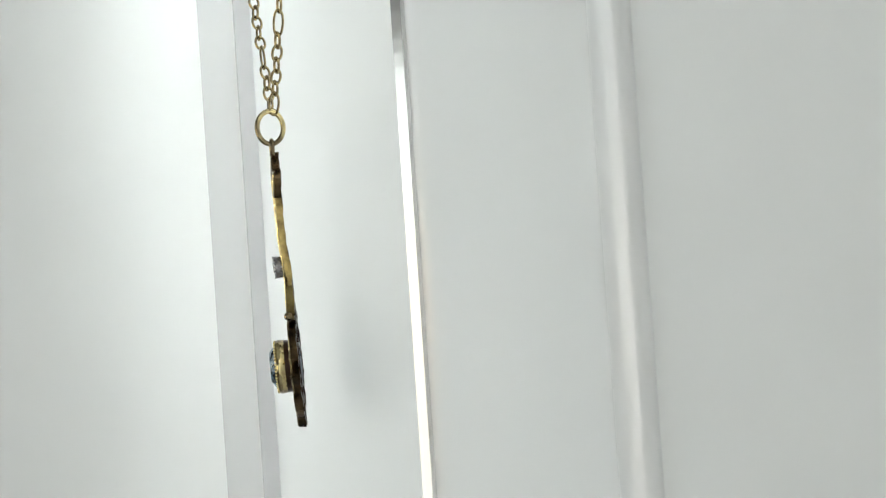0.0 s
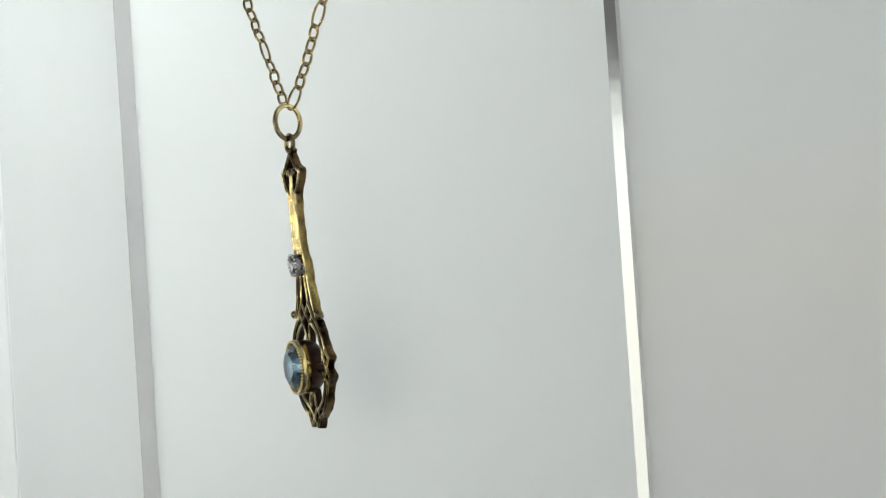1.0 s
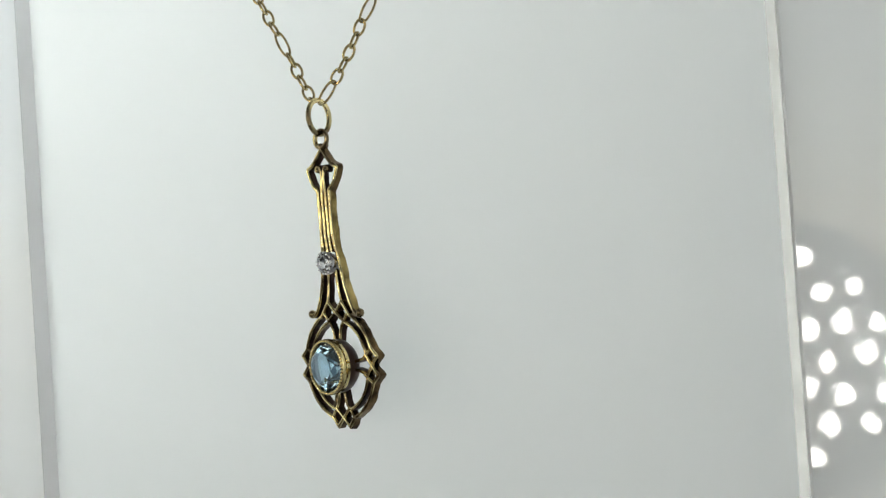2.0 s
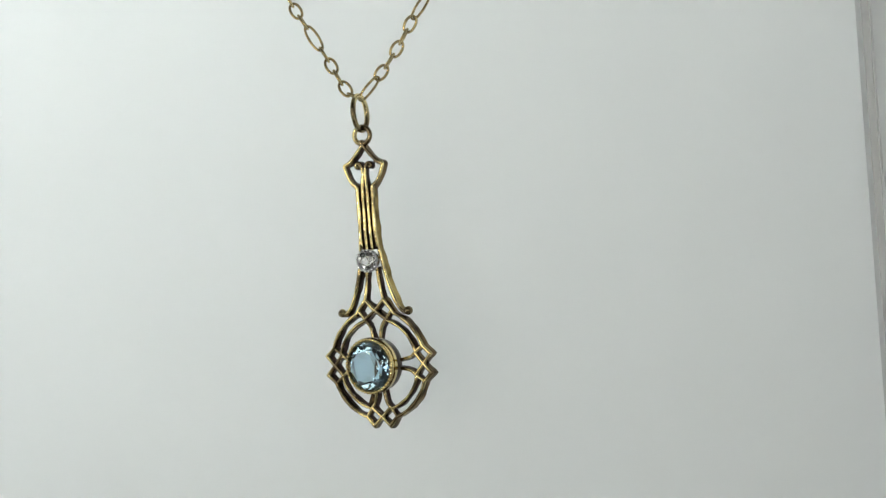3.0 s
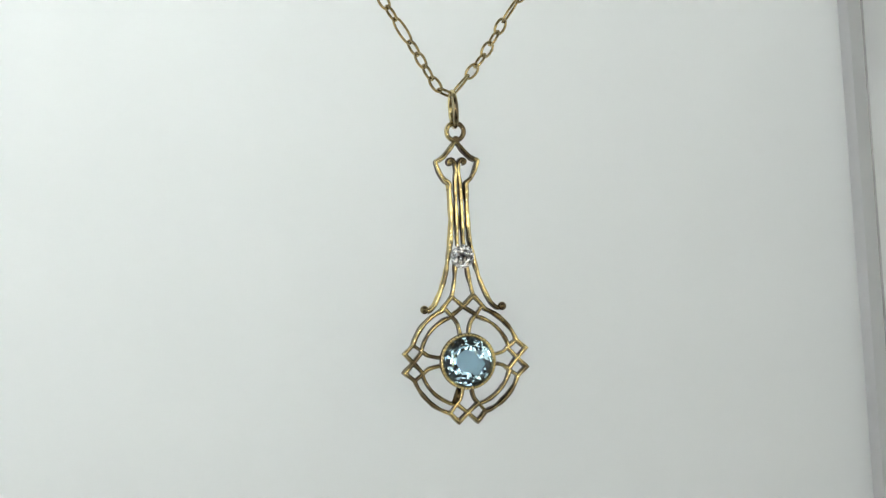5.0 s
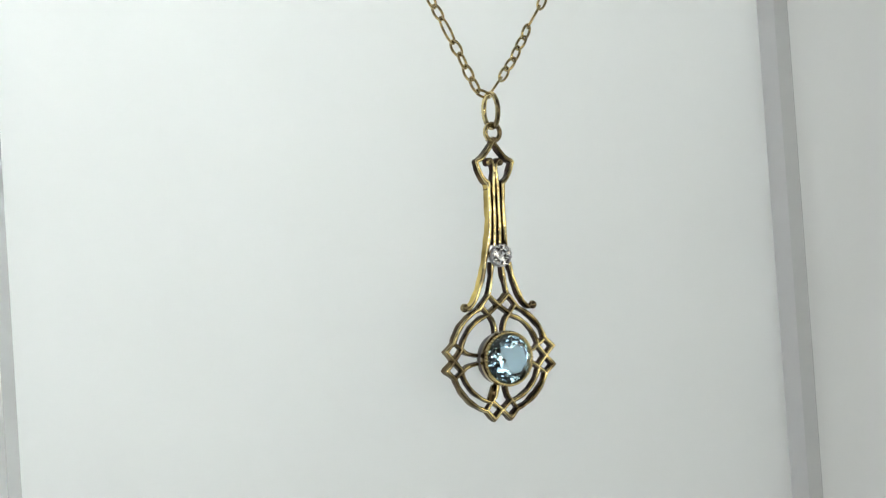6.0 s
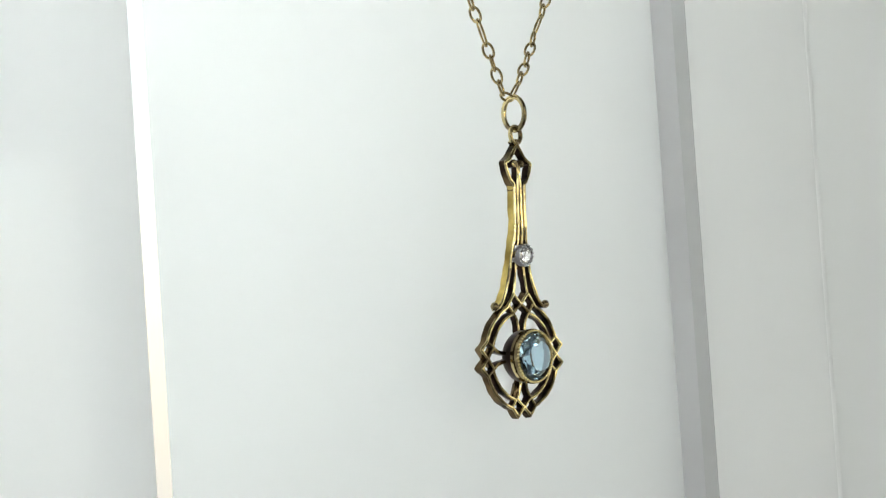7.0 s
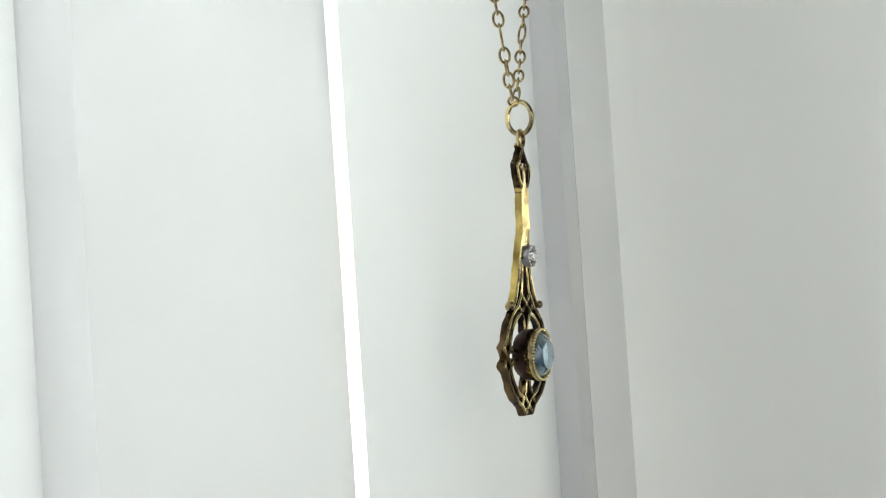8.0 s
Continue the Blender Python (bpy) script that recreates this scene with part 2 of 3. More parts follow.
def cut_stone(r, crown, depth, sides=8, belly=0.62, uneven=0.0, flat_part=0.56):
    """A brilliant: table, star and kite facets, girdle, pavilion. The table faces -y."""
    bm = bmesh.new()

    def ring(radius, y, turn, n):
        return [bm.verts.new((radius * math.cos(2 * math.pi * (k + turn) / n), y, radius * math.sin(2 * math.pi * (k + turn) / n))) for k in range(n)]
    table = ring(r * flat_part, -crown, 0, sides)
    mid = ring(r * (0.55 + 0.45 * flat_part), -crown * 0.55, 0.5, sides)
    girdle = ring(r, 0, 0, sides * 2)
    low = ring(r, r * 0.04, 0, sides * 2)
    under = ring(r * 0.48, depth * belly, 0.5, sides)
    for v in under:
        v.co.y += random.uniform(-uneven, uneven) * depth
    tip = bm.verts.new((uneven * r, depth, -uneven * r))
    bm.faces.new(table)
    for k in range(sides):
        j = (k + 1) % sides
        bm.faces.new((table[k], table[j], mid[k]))
        bm.faces.new((table[j], mid[j], girdle[2 * j], mid[k]))
        bm.faces.new((mid[k], girdle[2 * k], girdle[2 * k + 1]))
        bm.faces.new((mid[k], girdle[2 * k + 1], girdle[(2 * k + 2) % (2 * sides)]))
        bm.faces.new((under[k], low[2 * k], low[2 * k + 1]))
        bm.faces.new((under[k], low[2 * k + 1], low[(2 * k + 2) % (2 * sides)]))
        bm.faces.new((under[k], under[j], low[2 * j]))
        bm.faces.new((under[k], under[j], tip))
    for k in range(2 * sides):
        j = (k + 1) % (2 * sides)
        bm.faces.new((girdle[k], girdle[j], low[j], low[k]))
    return bm


# ---- the tent's back: recessed sheets and raised boards ----
PANEL_Y, SHEET_Y = -11.6 * MM, -8.6 * MM       # front and back of the recessed sheet
PX0, PX1 = -66.7 * MM, 66.0 * MM               # the middle panel
SX0, SX1 = -134.0 * MM, 129.0 * MM             # the boards' outer edges
GAP = 0.05 * MM
SKEW = 1.2 * MM
COVE = 0.42                                    # the ends of the back bend forward in a wide curve
wall = tagged(new("wall_north"), "white translucent panelled back with raised glossy upright boards", kind="structure")


def sheet(x0, x1, y0, y1):
    return box(x0 + GAP, x1 - GAP, y0, y1, TENT_Z0, TENT_Z1)


# the middle sheet stands a little skew: its east edge lies deeper
part("recessed_panel", prism([(PX0 + GAP, PANEL_Y), (PX1 + 0.55 * MM, PANEL_Y + SKEW), (PX1 + 0.55 * MM, SHEET_Y + SKEW), (PX0 + GAP, SHEET_Y)], TENT_Z0, TENT_Z1),
     panel_sheet, wall, "matt white recessed flat panel")
part("recessed_panel", sheet(TENT_W + COVE, SX0, PANEL_Y, SHEET_Y), panel_sheet, wall, "matt white recessed flat panel")
part("recessed_panel", sheet(SX1, TENT_E - COVE, -14.2 * MM, SHEET_Y), panel_sheet, wall, "matt white recessed flat panel")


def board(x_in, x_out, face, h, splay):
    """A raised board with a broadly rounded outer edge and a small ridge along its inner edge, whose inner flank leans by splay."""
    s, rx, ry = (1 if x_out > x_in else -1), 5.0 * MM, 1.7 * MM if splay else 2.4 * MM
    outline = [(x_in + s * splay, SHEET_Y), (x_in - s * splay, face + 0.9 * MM) if splay else (x_in, face - h + 0.2 * MM),
               (x_in + s * (0.2 * splay + 0.02 * MM), face - h), (x_in + s * (0.2 * splay + 0.06 * MM + h), face)]
    for k in range(21):
        a = math.radians(90 * k / 20)
        outline.append((x_out - s * rx + s * rx * math.sin(a), face + ry - ry * math.cos(a)))
    outline.append((x_out, SHEET_Y))
    bm = prism(outline, TENT_Z0, TENT_Z1)
    bm.normal_update()
    for f in bm.faces:
        c = f.calc_center_median()
        if abs(f.normal.z) > 0.5:
            continue
        turn = (c.x - x_out) * s / rx + 1
        if turn > 0.01 and c.y < face + 0.97 * ry:
            f.material_index = 3 if 0.45 < turn < 0.75 and splay else 2
        elif (c.x - x_in) * s < 0.04 * MM and c.y > face + 0.5 * MM or abs(c.x - x_out) < 0.02 * MM or not splay and (c.x - x_in) * s < 0.02 * MM:
            f.material_index = 1
    return bm


def bead(x_in, s, face, h, splay):
    """The polished strip on the ridge's outer slope."""
    w, x = (0.8 * MM if splay else h), x_in + s * 0.2 * splay
    top, foot = (x + s * 0.02 * MM, face - h - 0.05 * MM), (x + s * (0.1 * MM + w), face - h + w - 0.01 * MM)
    outline = [top, (x + s * 0.02 * MM, face - h + 0.1 * MM), (foot[0] - s * 0.1 * MM, foot[1] + 0.06 * MM), foot]
    return prism(outline, TENT_Z0, TENT_Z1)


for x_in, x_out, face, h, splay in ((PX0, SX0, -13.4 * MM, 1.1 * MM, 0.0), (PX1, SX1, -15.7 * MM, 1.1 * MM, 0.7 * MM)):
    s = 1 if x_out > x_in else -1
    one = part("board", board(x_in, x_out, face, h, splay), gloss_sheet, wall, "glossy white upright board", second=lightened_edge)
    one.data.materials[2] = round_edge
    one.data.materials.append(glint_edge)
    part("edge_bead", bead(x_in, s, face, h, splay), bead_mat, one, "polished pale bead")


def setting(name, bm, mat, label):
    return tagged(mesh_object(name, bm, mat), label, kind="structure")


# ---- the tent's sides and the unseen, added lamp chambers behind its sheets ----
def side_sheet(name, end, way, front, back):
    """A side of the tent, bent round in a wide curve until it meets the flat back."""
    bend = [(end - way * COVE * (1 - math.sin(radians(a))), back - 0.28 * (1 - math.cos(radians(a)))) for a in range(0, 91, 3)]
    inner = [(x - way * 0.003 * (i / 30), y - 0.003) for i, (x, y) in enumerate(bend)]
    shell = prism([*bend, (end, front), (end - way * 0.003, front), *reversed(inner)], TENT_Z0, TENT_Z1)
    ob = setting(name, shell, panel_sheet, "white translucent side sheet that bends round to the back")
    ob.data.shade_smooth()
    ob.data.set_sharp_from_angle(angle=radians(30))


side_sheet("wall_west", TENT_W, -1, FRONT_W, SHEET_Y)
side_sheet("wall_east", TENT_E, 1, FRONT_E, -11.2 * MM)
setting("chamber_back", box(-0.9, 0.9, 0.26, 0.28, TENT_Z0, TENT_Z1), board_grey, "unseen grey board behind the added lamps")
for name, z, label in (("chamber_top", TENT_Z1, "unseen grey board closing the lamp chamber's top"), ("chamber_base", TENT_Z0 - 0.02, "unseen grey board closing the lamp chamber's base")):
    setting(name, prism([(-0.92, 0.28), (-0.92, FRONT_W), (0, FRONT_W), (0.3, FRONT_E), (0.92, FRONT_E), (0.92, 0.28)], z, z + 0.02), board_grey, label)
for x, x0, x1, front in ((-0.92, -0.9, TENT_W - 0.004, FRONT_W), (0.90, TENT_E + 0.004, 0.9, FRONT_E)):
    setting("chamber_side", box(x, x + 0.02, front, 0.28, TENT_Z0, TENT_Z1), panel_paint, "unseen white board behind the added side lamp")
    setting("chamber_front", box(x0, x1, front, front + 0.01, TENT_Z0, TENT_Z1), panel_paint, "unseen white board closing the side lamp's chamber in front")
    setting("chamber_partition", box(x0, x1, SHEET_Y, SHEET_Y + 0.01, TENT_Z0, TENT_Z1), panel_paint, "unseen white board between the added lamps")

# ---- the room round the tent ----
setting("floor", box(-SIDE, SIDE, BACK, 0.5, -0.1, 0.0), floor_wood, "brown wooden floor")
setting("ceiling", box(-SIDE - 0.1, SIDE + 0.1, BACK - 0.1, 0.6, 2.4, 2.5), room_paint, "plain painted ceiling")
setting("wall_far_west", box(-SIDE - 0.1, -SIDE, BACK, 0.5, 0.0, 2.4), room_paint, "plain painted side wall")
setting("wall_far_east", box(SIDE, SIDE + 0.1, BACK, 0.5, 0.0, 2.4), room_paint, "plain painted side wall")
setting("wall_far_north", box(-SIDE, SIDE, 0.5, 0.6, 0.0, 2.4), room_paint, "plain painted wall")
south = tagged(new("wall_south"), "plain painted wall with openings for four added windows", kind="structure")
piers = [-SIDE - 0.1, *WIN_A[:2], *WIN_B[:2], *WIN_C[:2], *WIN_D[:2], SIDE + 0.1]
spans = [(a, b, 0.0, 2.4) for a, b in zip(piers[::2], piers[1::2])]
for w in (WIN_A, WIN_B, WIN_C, WIN_D):
    spans += [(w[0], w[1], 0.0, w[2]), (w[0], w[1], w[3], 2.4)]
for x0, x1, z0, z1 in spans:
    part("wall_section", box(x0, x1, BACK - 0.1, BACK, z0, z1), room_paint, south)


def window(name, x0, x1, z0, z1, y, w=0.05):
    ob = tagged(new(name), "unseen added window with a pale painted frame", kind="structure")
    for a in ((x0, x0 + w, z0, z1), (x1 - w, x1, z0, z1), (x0 + w, x1 - w, z0, z0 + w), (x0 + w, x1 - w, z1 - w, z1)):
        part("window_frame", box(a[0], a[1], y - 0.08, y - 0.03, a[2], a[3], 0.004), frame_paint, ob)
    pane = part("pane", box(x0 + w, x1 - w, y - 0.06, y - 0.055, z0 + w, z1 - w), pane_glass, ob)
    pane.visible_shadow = False
    return ob


window("window_1", *WIN_A, BACK)
window("window_2", *WIN_B, BACK)
window("window_3", *WIN_C, BACK)
window("window_4", *WIN_D, BACK)


def table():
    ob = tagged(new("table"), "plain dark wooden table under the light tent", "table")
    part("tabletop", box(-1.0, 1.0, -0.55, 0.36, 0.70, 0.7295, 0.004), floor_wood, ob)
    for x in (-0.94, 0.94):
        for y in (-0.49, 0.30):
            part("leg", box(x - 0.03, x + 0.03, y - 0.03, y + 0.03, 0.0, 0.70, 0.004), floor_wood, ob)
    return ob


table()

# ---- the pendant ----
MAIN = strip_profile(0.57 * MM, -0.35 * MM, 0.85 * MM)
FINE = strip_profile(0.49 * MM, -0.30 * MM, 0.75 * MM)


def flat(points, steps=6, lift=0.0):
    """A smooth line in the pendant's own plane from (across, up) in millimetres."""
    return smooth_path([(x * MM, lift * MM, z * MM) for x, z in points], steps)


def bent(points):
    """A line of straight runs with crisp corners, in the pendant's own plane, in millimetres."""
    out = []
    for a, b in zip(points, points[1:]):
        out += [Vector((a[0] + (b[0] - a[0]) * f, 0, a[1] + (b[1] - a[1]) * f)) * MM for f in (0.0, 0.12, 0.37, 0.63, 0.88)]
    return out + [Vector((points[-1][0], 0, points[-1][1])) * MM]


def polar(r, t, k):
    """A point r out along the compass direction k (0 up, then clockwise), t to its clockwise side."""
    a = math.pi / 2 * k
    return (r * math.sin(a) + t * math.cos(a), r * math.cos(a) - t * math.sin(a))


def arc(r, a0, a1, n):
    return [(r * math.sin(a0 + (a1 - a0) * i / n), r * math.cos(a0 + (a1 - a0) * i / n)) for i in range(n + 1)]


def lattice(k):
    """Corner sizes of the crossed wires at one compass direction: tip, shoulder, crossing, inner knot."""
    if k % 4 == 0:
        return (8.55, 1.45), (7.15, 2.6), 7.15, (6.0, 1.65)
    return (8.12, 1.26), (6.9, 2.35), 6.95, (5.7, 1.45)


def pendant():
    thing = tagged(new("pendant"), "long antique gold filigree pendant with a round pale blue stone", "pendant")
    # crossed wires of the round head
    for k in range(4):
        (tr, tt), (sr, st), cr, (ir, it) = lattice(k)
        (ur, ut), (vr, vt), dr, (jr, jt) = lattice(k + 1)
        a0, a1 = math.atan2(st, sr), math.pi / 2 - math.atan2(vt, vr)
        turn = math.pi / 2 * k
        sweep_points = arc(7.32, a0 + turn + 0.06, a1 + turn - 0.06, 8)
        line = [polar(ir, -it, k), polar(cr, 0, k), polar(tr, tt, k), polar(sr, st, k), *sweep_points,
                polar(vr, -vt, k + 1), polar(ur, -ut, k + 1), polar(dr, 0, k + 1), polar(jr, jt, k + 1)]
        part("outer_wire", sweep(bent(line), MAIN, gold_strips=GOLD_STRIPS[1]), gold, thing, second=tarnish)
        for turned, (r, t) in ((k, (tr, tt)), (k + 1, (ur, -ut))):
            tip = bmesh.new()
            x, z = polar(r - 0.12, t, turned)
            bmesh.ops.create_uvsphere(tip, u_segments=10, v_segments=8, radius=0.34 * MM, matrix=pose(x * MM, 0.12 * MM, z * MM))
            part("tip_bead", tip, gold, thing, "", True)
        b0, b1 = math.atan2(it, ir), math.pi / 2 - math.atan2(jt, jr)
        part("inner_wire", sweep(flat(arc(6.05, b0 + turn, b1 + turn, 8), 2), FINE, gold_strips=GOLD_STRIPS[0]), gold, thing, second=tarnish)
        for s in (-1, 1):
            part("spoke", sweep(flat([polar(sr, s * st, k), polar(ir, s * it, k), polar(4.9, s * 0.85, k), polar(3.05, s * 0.5, k)], 3), FINE, gold_strips=GOLD_STRIPS[0]), gold, thing, second=tarnish)
    lump = prism([(-0.75 * MM, -3.5 * MM), (-1.35 * MM, -3.5 * MM), (-2.1 * MM, -5.5 * MM), (-1.6 * MM, -5.85 * MM), (-1.1 * MM, -5.7 * MM)], -0.7 * MM, 0.25 * MM)
    bmesh.ops.bevel(lump, geom=lump.edges[:], offset=0.12 * MM, segments=2, affect="EDGES")
    bmesh.ops.transform(lump, matrix=pose(0, 0, 0, 90, 0, 0), verts=lump.verts)
    part("solder_lump", lump, bronzed, thing, "brownish lump of solder", True)
    # stem
    for s in (-1, 1):
        outer = part("stem_wire", sweep(flat([(s * 1.17, 23.5), (s * 1.1, 19.5), (s * 1.3, 15.8), (s * 1.88, 12.8), (s * 2.45, 10.5), (s * 3.55, 7.9), (s * 4.35, 6.95), (s * 4.85, 6.7)]), MAIN, gold_strips=GOLD_STRIPS[s]), gold, thing, second=tarnish)
        # outer flanks: west coloured bright, east duller, for the light each reflects
        outer.data.materials[2] = lit_flank if s < 0 else shaded_flank
        ball = bmesh.new()
        bmesh.ops.create_uvsphere(ball, u_segments=14, v_segments=10, radius=0.58 * MM, matrix=pose(s * 5.2 * MM, -0.05 * MM, 6.98 * MM))
        part("ball", ball, gold, thing, "", True)
        part("stem_wire", sweep(flat([(s * 0.12, 25.4), (s * 0.33, 23.5), (s * 0.36, 19.5), (s * 0.42, 15.2)]), FINE, gold_strips=GOLD_STRIPS[0]), gold, thing, second=tarnish)
        part("stem_wire", sweep(flat([(s * 0.72, 12.9), (s * 0.95, 11.0), (s * 1.2, 9.6), (s * 1.45, 8.5)]), FINE, gold_strips=GOLD_STRIPS[0]), gold, thing, second=tarnish)
        # the open shield at the top, and its scroll
        part("shield_wire", sweep(flat([(-s * 0.35, 29.6), (0, 29.15), (s * 0.8, 28.1), (s * 1.7, 27.1), (s * 2.25, 26.7), (s * 2.8, 26.45),
                                        (s * 2.7, 25.9), (s * 2.3, 24.9), (s * 1.8, 24.1), (s * 1.17, 23.5), (s * 1.14, 22.6)], 4), MAIN, gold_strips=GOLD_STRIPS[s]), gold, thing, second=tarnish)
        curl = [(s * 0.12, 25.0), (s * 0.25, 26.1)] + [(s * (0.85 + 0.5 * (1 - i / 14) * math.cos(math.pi - 1.1 * i / 2)), 26.3 + 0.5 * (1 - i / 14) * math.sin(math.pi - 1.1 * i / 2)) for i in range(10)]
        knob = bmesh.new()
        bmesh.ops.create_uvsphere(knob, u_segments=12, v_segments=8, radius=0.36 * MM, matrix=pose(s * 0.92 * MM, 0, 26.25 * MM))
        part("scroll_end", knob, gold, thing, "", True)
        part("scroll", sweep(flat(curl, 3), FINE, gold_strips=GOLD_STRIPS[0]), gold, thing, second=tarnish)
    # loop and jump ring
    part("loop", sweep([Vector((1.15 * MM * math.cos(a), 0, 30.35 * MM + 1.15 * MM * math.sin(a))) for a in [2 * math.pi * i / 28 for i in range(28)]],
                       round_profile(0.33 * MM, 10), True), gold, thing, "", True)
    ring = sweep([Vector((0, 1.8 * MM * math.cos(a), 2.3 * MM * math.sin(a))) for a in [2 * math.pi * i / 36 for i in range(36)]],
                 round_profile(0.36 * MM, 10), True, Vector((1, 0, 0)))
    bmesh.ops.transform(ring, matrix=pose(-0.1 * MM, 0, 33.3 * MM, 0, -2, -2), verts=ring.verts)
    part("jump_ring", ring, gold, thing, "oval polished gold ring", True)
    # white stone
    setting_cup = lathe([(1.05 * MM, 0.5 * MM), (1.5 * MM, -0.5 * MM), (1.56 * MM, -1.05 * MM), (1.5 * MM, -1.35 * MM), (1.36 * MM, -1.35 * MM), (1.28 * MM, -1.0 * MM), (0.9 * MM, 0.5 * MM)], 32)
    bmesh.ops.transform(setting_cup, matrix=pose(0, 0, 13.8 * MM), verts=setting_cup.verts)
    cup = part("small_bezel", setting_cup, old_silver, thing, "white metal stone setting", True)
    small = cut_stone(1.42 * MM, 0.45 * MM, 1.1 * MM, 8, 0.62, 0.07)
    bmesh.ops.transform(small, matrix=pose(0, -1.15 * MM, 13.8 * MM), verts=small.verts)
    part("white_stone", small, clear, cup, "small clear brilliant-cut stone")
    for i in range(16):
        prong = bmesh.new()
        a = 2 * math.pi * (i + 0.5) / 16
        bmesh.ops.create_uvsphere(prong, u_segments=8, v_segments=6, radius=0.17 * MM, matrix=pose(1.44 * MM * math.cos(a), -1.4 * MM, 13.8 * MM + 1.42 * MM * math.sin(a)))
        part("prong", prong, silver, cup, "", True)
    # blue stone
    cup = lathe([(3.0 * MM, 0.9 * MM), (3.5 * MM, 0.2 * MM), (3.59 * MM, -0.5 * MM), (3.68 * MM, -1.2 * MM), (3.74 * MM, -1.7 * MM), (3.76 * MM, -2.05 * MM), (3.6 * MM, -2.38 * MM), (3.3 * MM, -2.42 * MM),
                 (3.15 * MM, -2.25 * MM), (3.2 * MM, -1.6 * MM), (3.0 * MM, 0.3 * MM), (2.75 * MM, 0.9 * MM), (3.0 * MM, 0.9 * MM)], 64)
    for f in cup.faces:
        c = f.calc_center_median()
        f.material_index = 1 if c.y > -1.4 * MM and c.xz.length > 3.15 * MM else 2 if c.xz.length < 3.2 * MM and c.y > -2.2 * MM else 0
    bezel = part("bezel", cup, gold, thing, "round gold collar of the stone", True, tarnish)
    # white metal lining, added inside the gold collar to set the stone's brightness
    bezel.data.materials[2] = old_silver
    beads = bmesh.new()
    for i in range(48):
        a = 2 * math.pi * i / 48
        bmesh.ops.create_icosphere(beads, subdivisions=2, radius=0.21 * MM, matrix=pose(3.46 * MM * math.cos(a), -2.46 * MM, 3.5 * MM * math.sin(a)))
    part("beaded_rim", beads, bright_gold, bezel, "tiny gold beads round the rim", True)
    stone = cut_stone(3.22 * MM, 1.05 * MM, 2.35 * MM, 8, 0.70, 0.06, 0.66)
    bmesh.ops.transform(stone, matrix=pose(0, -2.3 * MM, 0, 0, 11, 0), verts=stone.verts)
    part("blue_stone", stone, aqua, bezel, "round faceted pale blue stone")
    thing.matrix_world = pose(0.95 * MM, -18.7 * MM, Z0 - 8.5 * MM, 1.9, 0.9, -11.6)
    # the old stem is slightly twisted: its top faces a little more forward than the head
    for ob in thing.children_recursive:
        for v in ob.data.vertices:
            a = radians(5.5) * min(max((v.co.z - 6 * MM) / (20 * MM), 0.0), 1.0)
            x, y = v.co.x, v.co.y
            v.co.x, v.co.y = x * math.cos(a) - y * math.sin(a), x * math.sin(a) + y * math.cos(a)
            # and bent: its upper half stands a little forward of the lower
            rise = min(max((v.co.z - 13 * MM) / (5 * MM), 0.0), 1.0)
            back = min(max((v.co.z - 24 * MM) / (8 * MM), 0.0), 1.0)
            v.co.y -= (0.38 * rise * rise * (3 - 2 * rise) - 0.25 * back) * MM
    return thing


pendant()


# ---- the chain ----
def link_mesh(name, length, width, wire):
    """An oval link along z, seen from the front as an open oval."""
    turns = [2 * math.pi * i / 32 for i in range(32)]
    path = [Vector((math.copysign(abs(math.cos(a)) ** 0.85, math.cos(a)) * width / 2, 0, math.sin(a) * length / 2)) for a in turns]
    ob = mesh_object(name, sweep(path, round_profile(wire, 8), True), chain_gold, True)
    return ob


chain = tagged(new("chain"), "fine pale gold chain of short and long oval links", "chain")
ring_top = Vector((1.2 * MM, -19.45 * MM, Z0 + 26.7 * MM))
masters = {"short": (link_mesh("link", 2.26 * MM, 1.36 * MM, 0.185 * MM), 2.26 * MM), "long": (link_mesh("long_link", 3.95 * MM, 1.3 * MM, 0.175 * MM), 3.95 * MM)}
used = {"short": False, "long": False}
PEG_RISE = 29.0
pegs = []
# each arm of the chain from the ring upwards, in millimetres
ARMS = (([(0, 0), (-1.6, 0.75), (-2.45, 1.9), (-4.15, 5.2), (-6.65, 9.55), (-8.35, 12.3), (-17.5, PEG_RISE)], 5),
        ([(0, 0), (3.7, 3.76), (5.85, 6.5), (8.1, 9.9), (10.5, 12.9), (22.5, PEG_RISE)], 0))


def along(points, d):
    """The place at d along a bent line; past its end it runs on."""
    for a, b in zip(points, points[1:]):
        step = (b - a).length
        if d <= step or b is points[-1]:
            return a + (b - a) * (d / step)
        d -= step


for arm, offset in ARMS:
    points = [ring_top + Vector((x * MM, 0, z * MM)) for x, z in arm]
    travelled, i = -0.05 * MM, 0
    while along(points, travelled).z < ring_top.z + PEG_RISE * MM:
        kind = "long" if (i - offset) % 6 == 0 else "short"
        master, length = masters[kind]
        low, high = along(points, travelled), along(points, travelled + length - 0.4 * MM)
        ob = master if not used[kind] else master.copy()
        if used[kind]:
            scene.collection.objects.link(ob)
        used[kind] = True
        ob.parent = chain
        tilt = math.degrees(math.atan2(high.x - low.x, high.z - low.z))
        turn = (15 if i % 2 else 105) if kind == "short" else (12 if offset else 62)
        ob.matrix_world = pose(*((low + high) / 2), 0, tilt, 0) @ pose(0, 0, 0, 0, 0, turn + random.uniform(-7, 7))
        travelled += length - 0.40 * MM
        i += 1
    pegs.append(along(points, travelled))

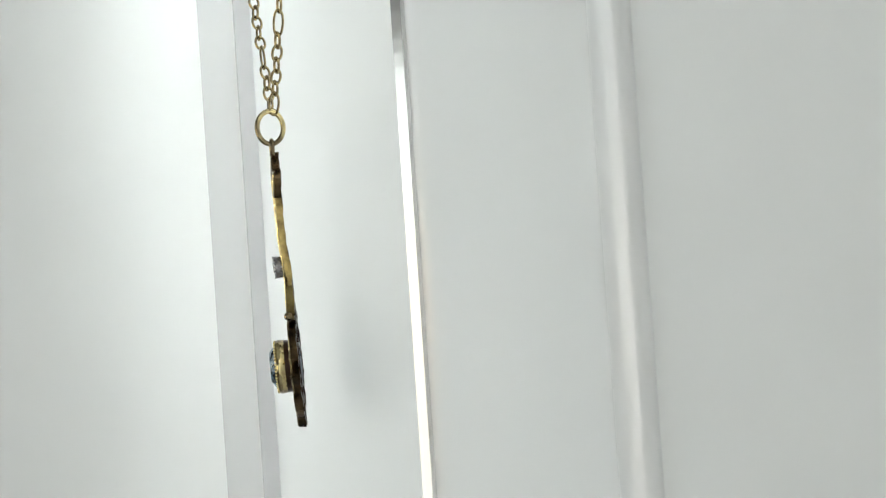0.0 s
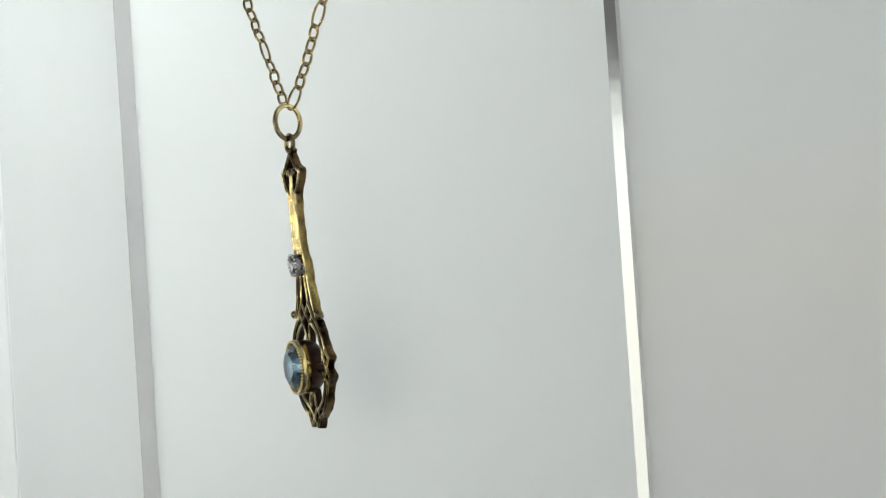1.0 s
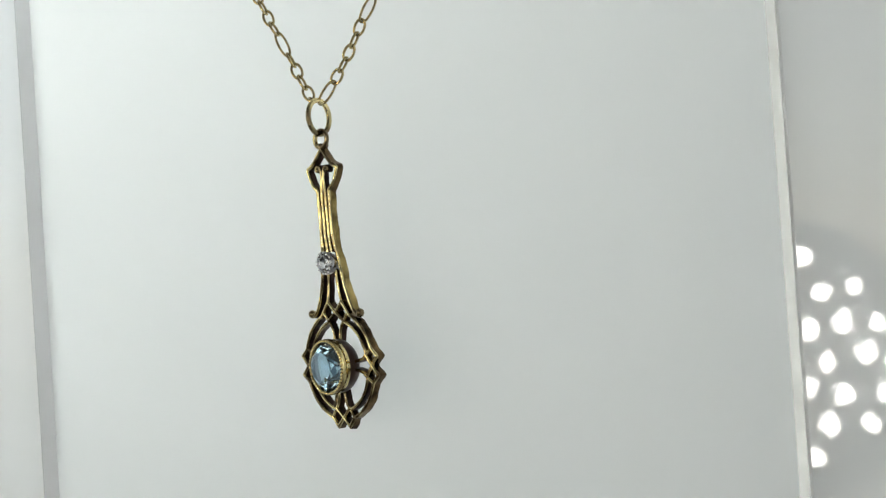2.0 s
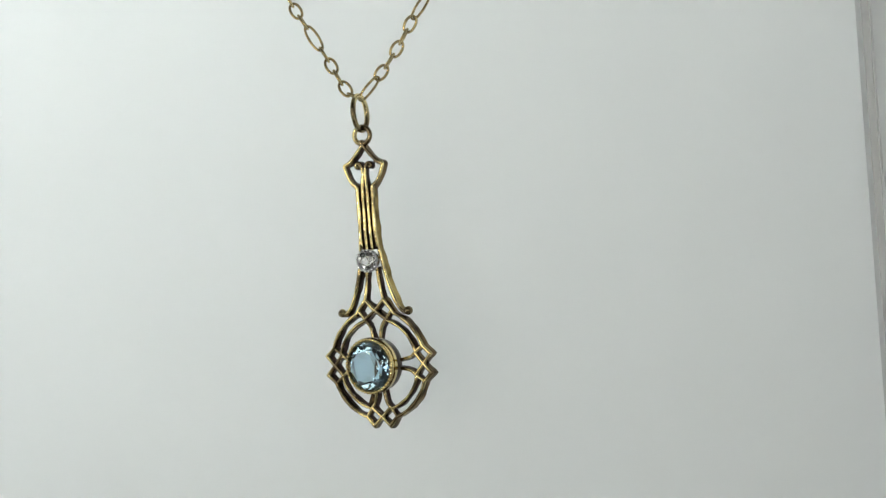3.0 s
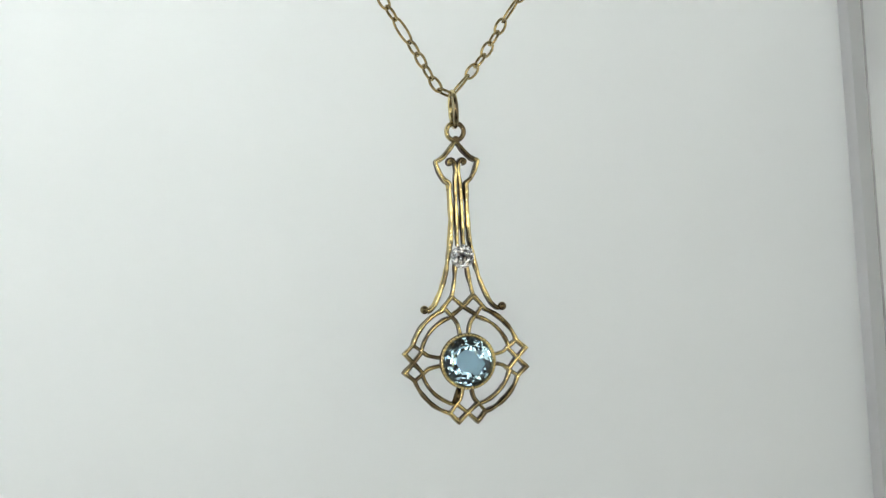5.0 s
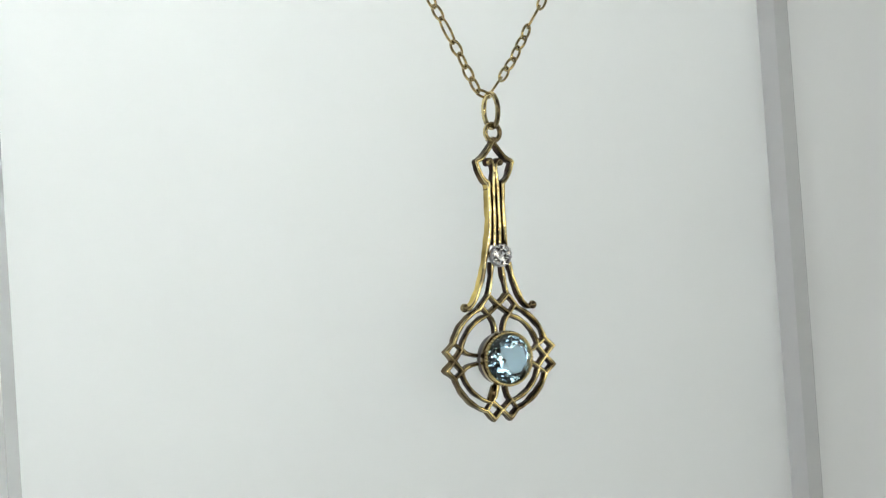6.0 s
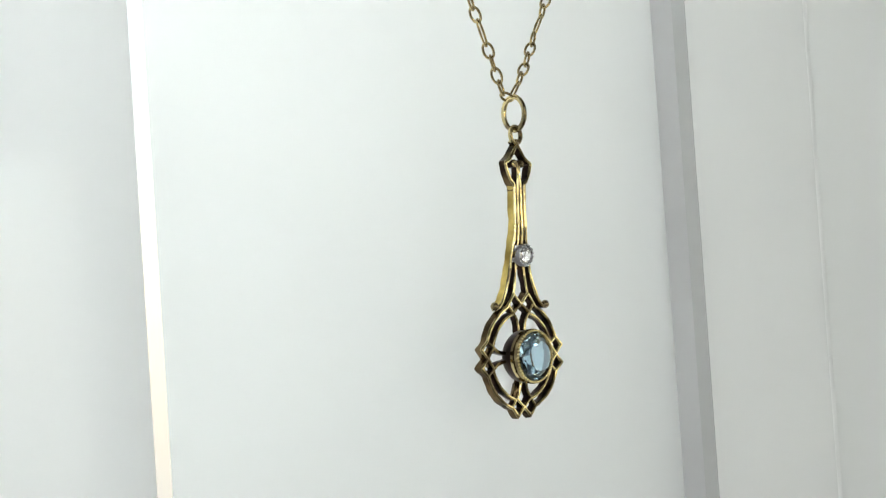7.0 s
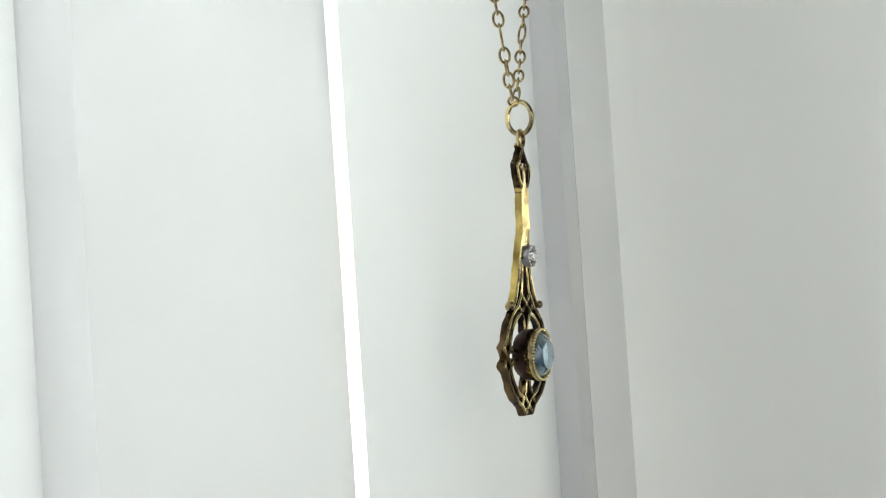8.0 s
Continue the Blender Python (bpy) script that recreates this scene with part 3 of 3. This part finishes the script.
for p in pegs:
    peg = tagged(new("peg"), "small white peg holding the chain", "peg", "pegs of the chain")
    shaft = lathe([(0, -22.5 * MM), (1.1 * MM, -22.5 * MM), (1.4 * MM, -22.0 * MM), (1.4 * MM, -21.2 * MM), (0.8 * MM, -20.6 * MM), (0.8 * MM, PANEL_Y), (0, PANEL_Y)], 20)
    bmesh.ops.transform(shaft, matrix=Matrix.Translation((p.x, 0, p.z - 0.2 * MM)), verts=shaft.verts)
    part("shaft", shaft, lamp_white, peg, "", True)


# ---- the round lamp of many small lights that shows in the glossy board ----
def led_lamp(place, aim):
    lamp = tagged(new("led_lamp"), "round white lamp with many small bright lenses", "lamp")
    part("housing", lathe([(0, 0.0), (0.082, 0.0), (0.088, 0.006), (0.088, 0.03), (0.06, 0.07), (0, 0.075)], 40), lamp_white, lamp, "", True)
    lens = lathe([(0, -0.005), (0.0045, -0.004), (0.0062, -0.002), (0.0062, 0.0)], 20)
    first = None
    for row in range(-3, 4):
        for col in range(-3, 4):
            x, z = (col + 0.5 * (row % 2)) * 0.0235 + random.uniform(-0.003, 0.003), row * 0.021 + random.uniform(-0.003, 0.003)
            if math.hypot(x, z) > 0.068:
                continue
            if first is None:
                first = part("lens", lens, lens_glow, lamp, "bright lens", True)
                ob = first
            else:
                ob = first.copy()
                scene.collection.objects.link(ob)
            ob.location = (x, 0, z)
    turn = (Vector(aim) - Vector(place)).to_track_quat("-Y", "Z").to_matrix().to_4x4()
    lamp.matrix_world = Matrix.Translation(place) @ turn
    pole = lathe([(0, 0), (0.012, 0), (0.012, place[2] - 0.06), (0, place[2] - 0.06)], 16)
    stand = tagged(new("lamp_stand"), "thin dark lamp stand on the floor", "stand")
    bmesh.ops.transform(pole, matrix=Matrix.Translation((place[0], place[1], 0)) @ pose(0, 0, 0, 90, 0, 0), verts=pole.verts)
    part("pole", pole, floor_wood, stand)
    foot = lathe([(0, 0), (0.12, 0), (0.12, 0.008), (0, 0.012)], 32)
    bmesh.ops.transform(foot, matrix=Matrix.Translation((place[0], place[1], 0)) @ pose(0, 0, 0, 90, 0, 0), verts=foot.verts)
    part("foot", foot, floor_wood, stand)
    return lamp


led_lamp(LED_PLACE, (0.09, -0.0156, 1.19))
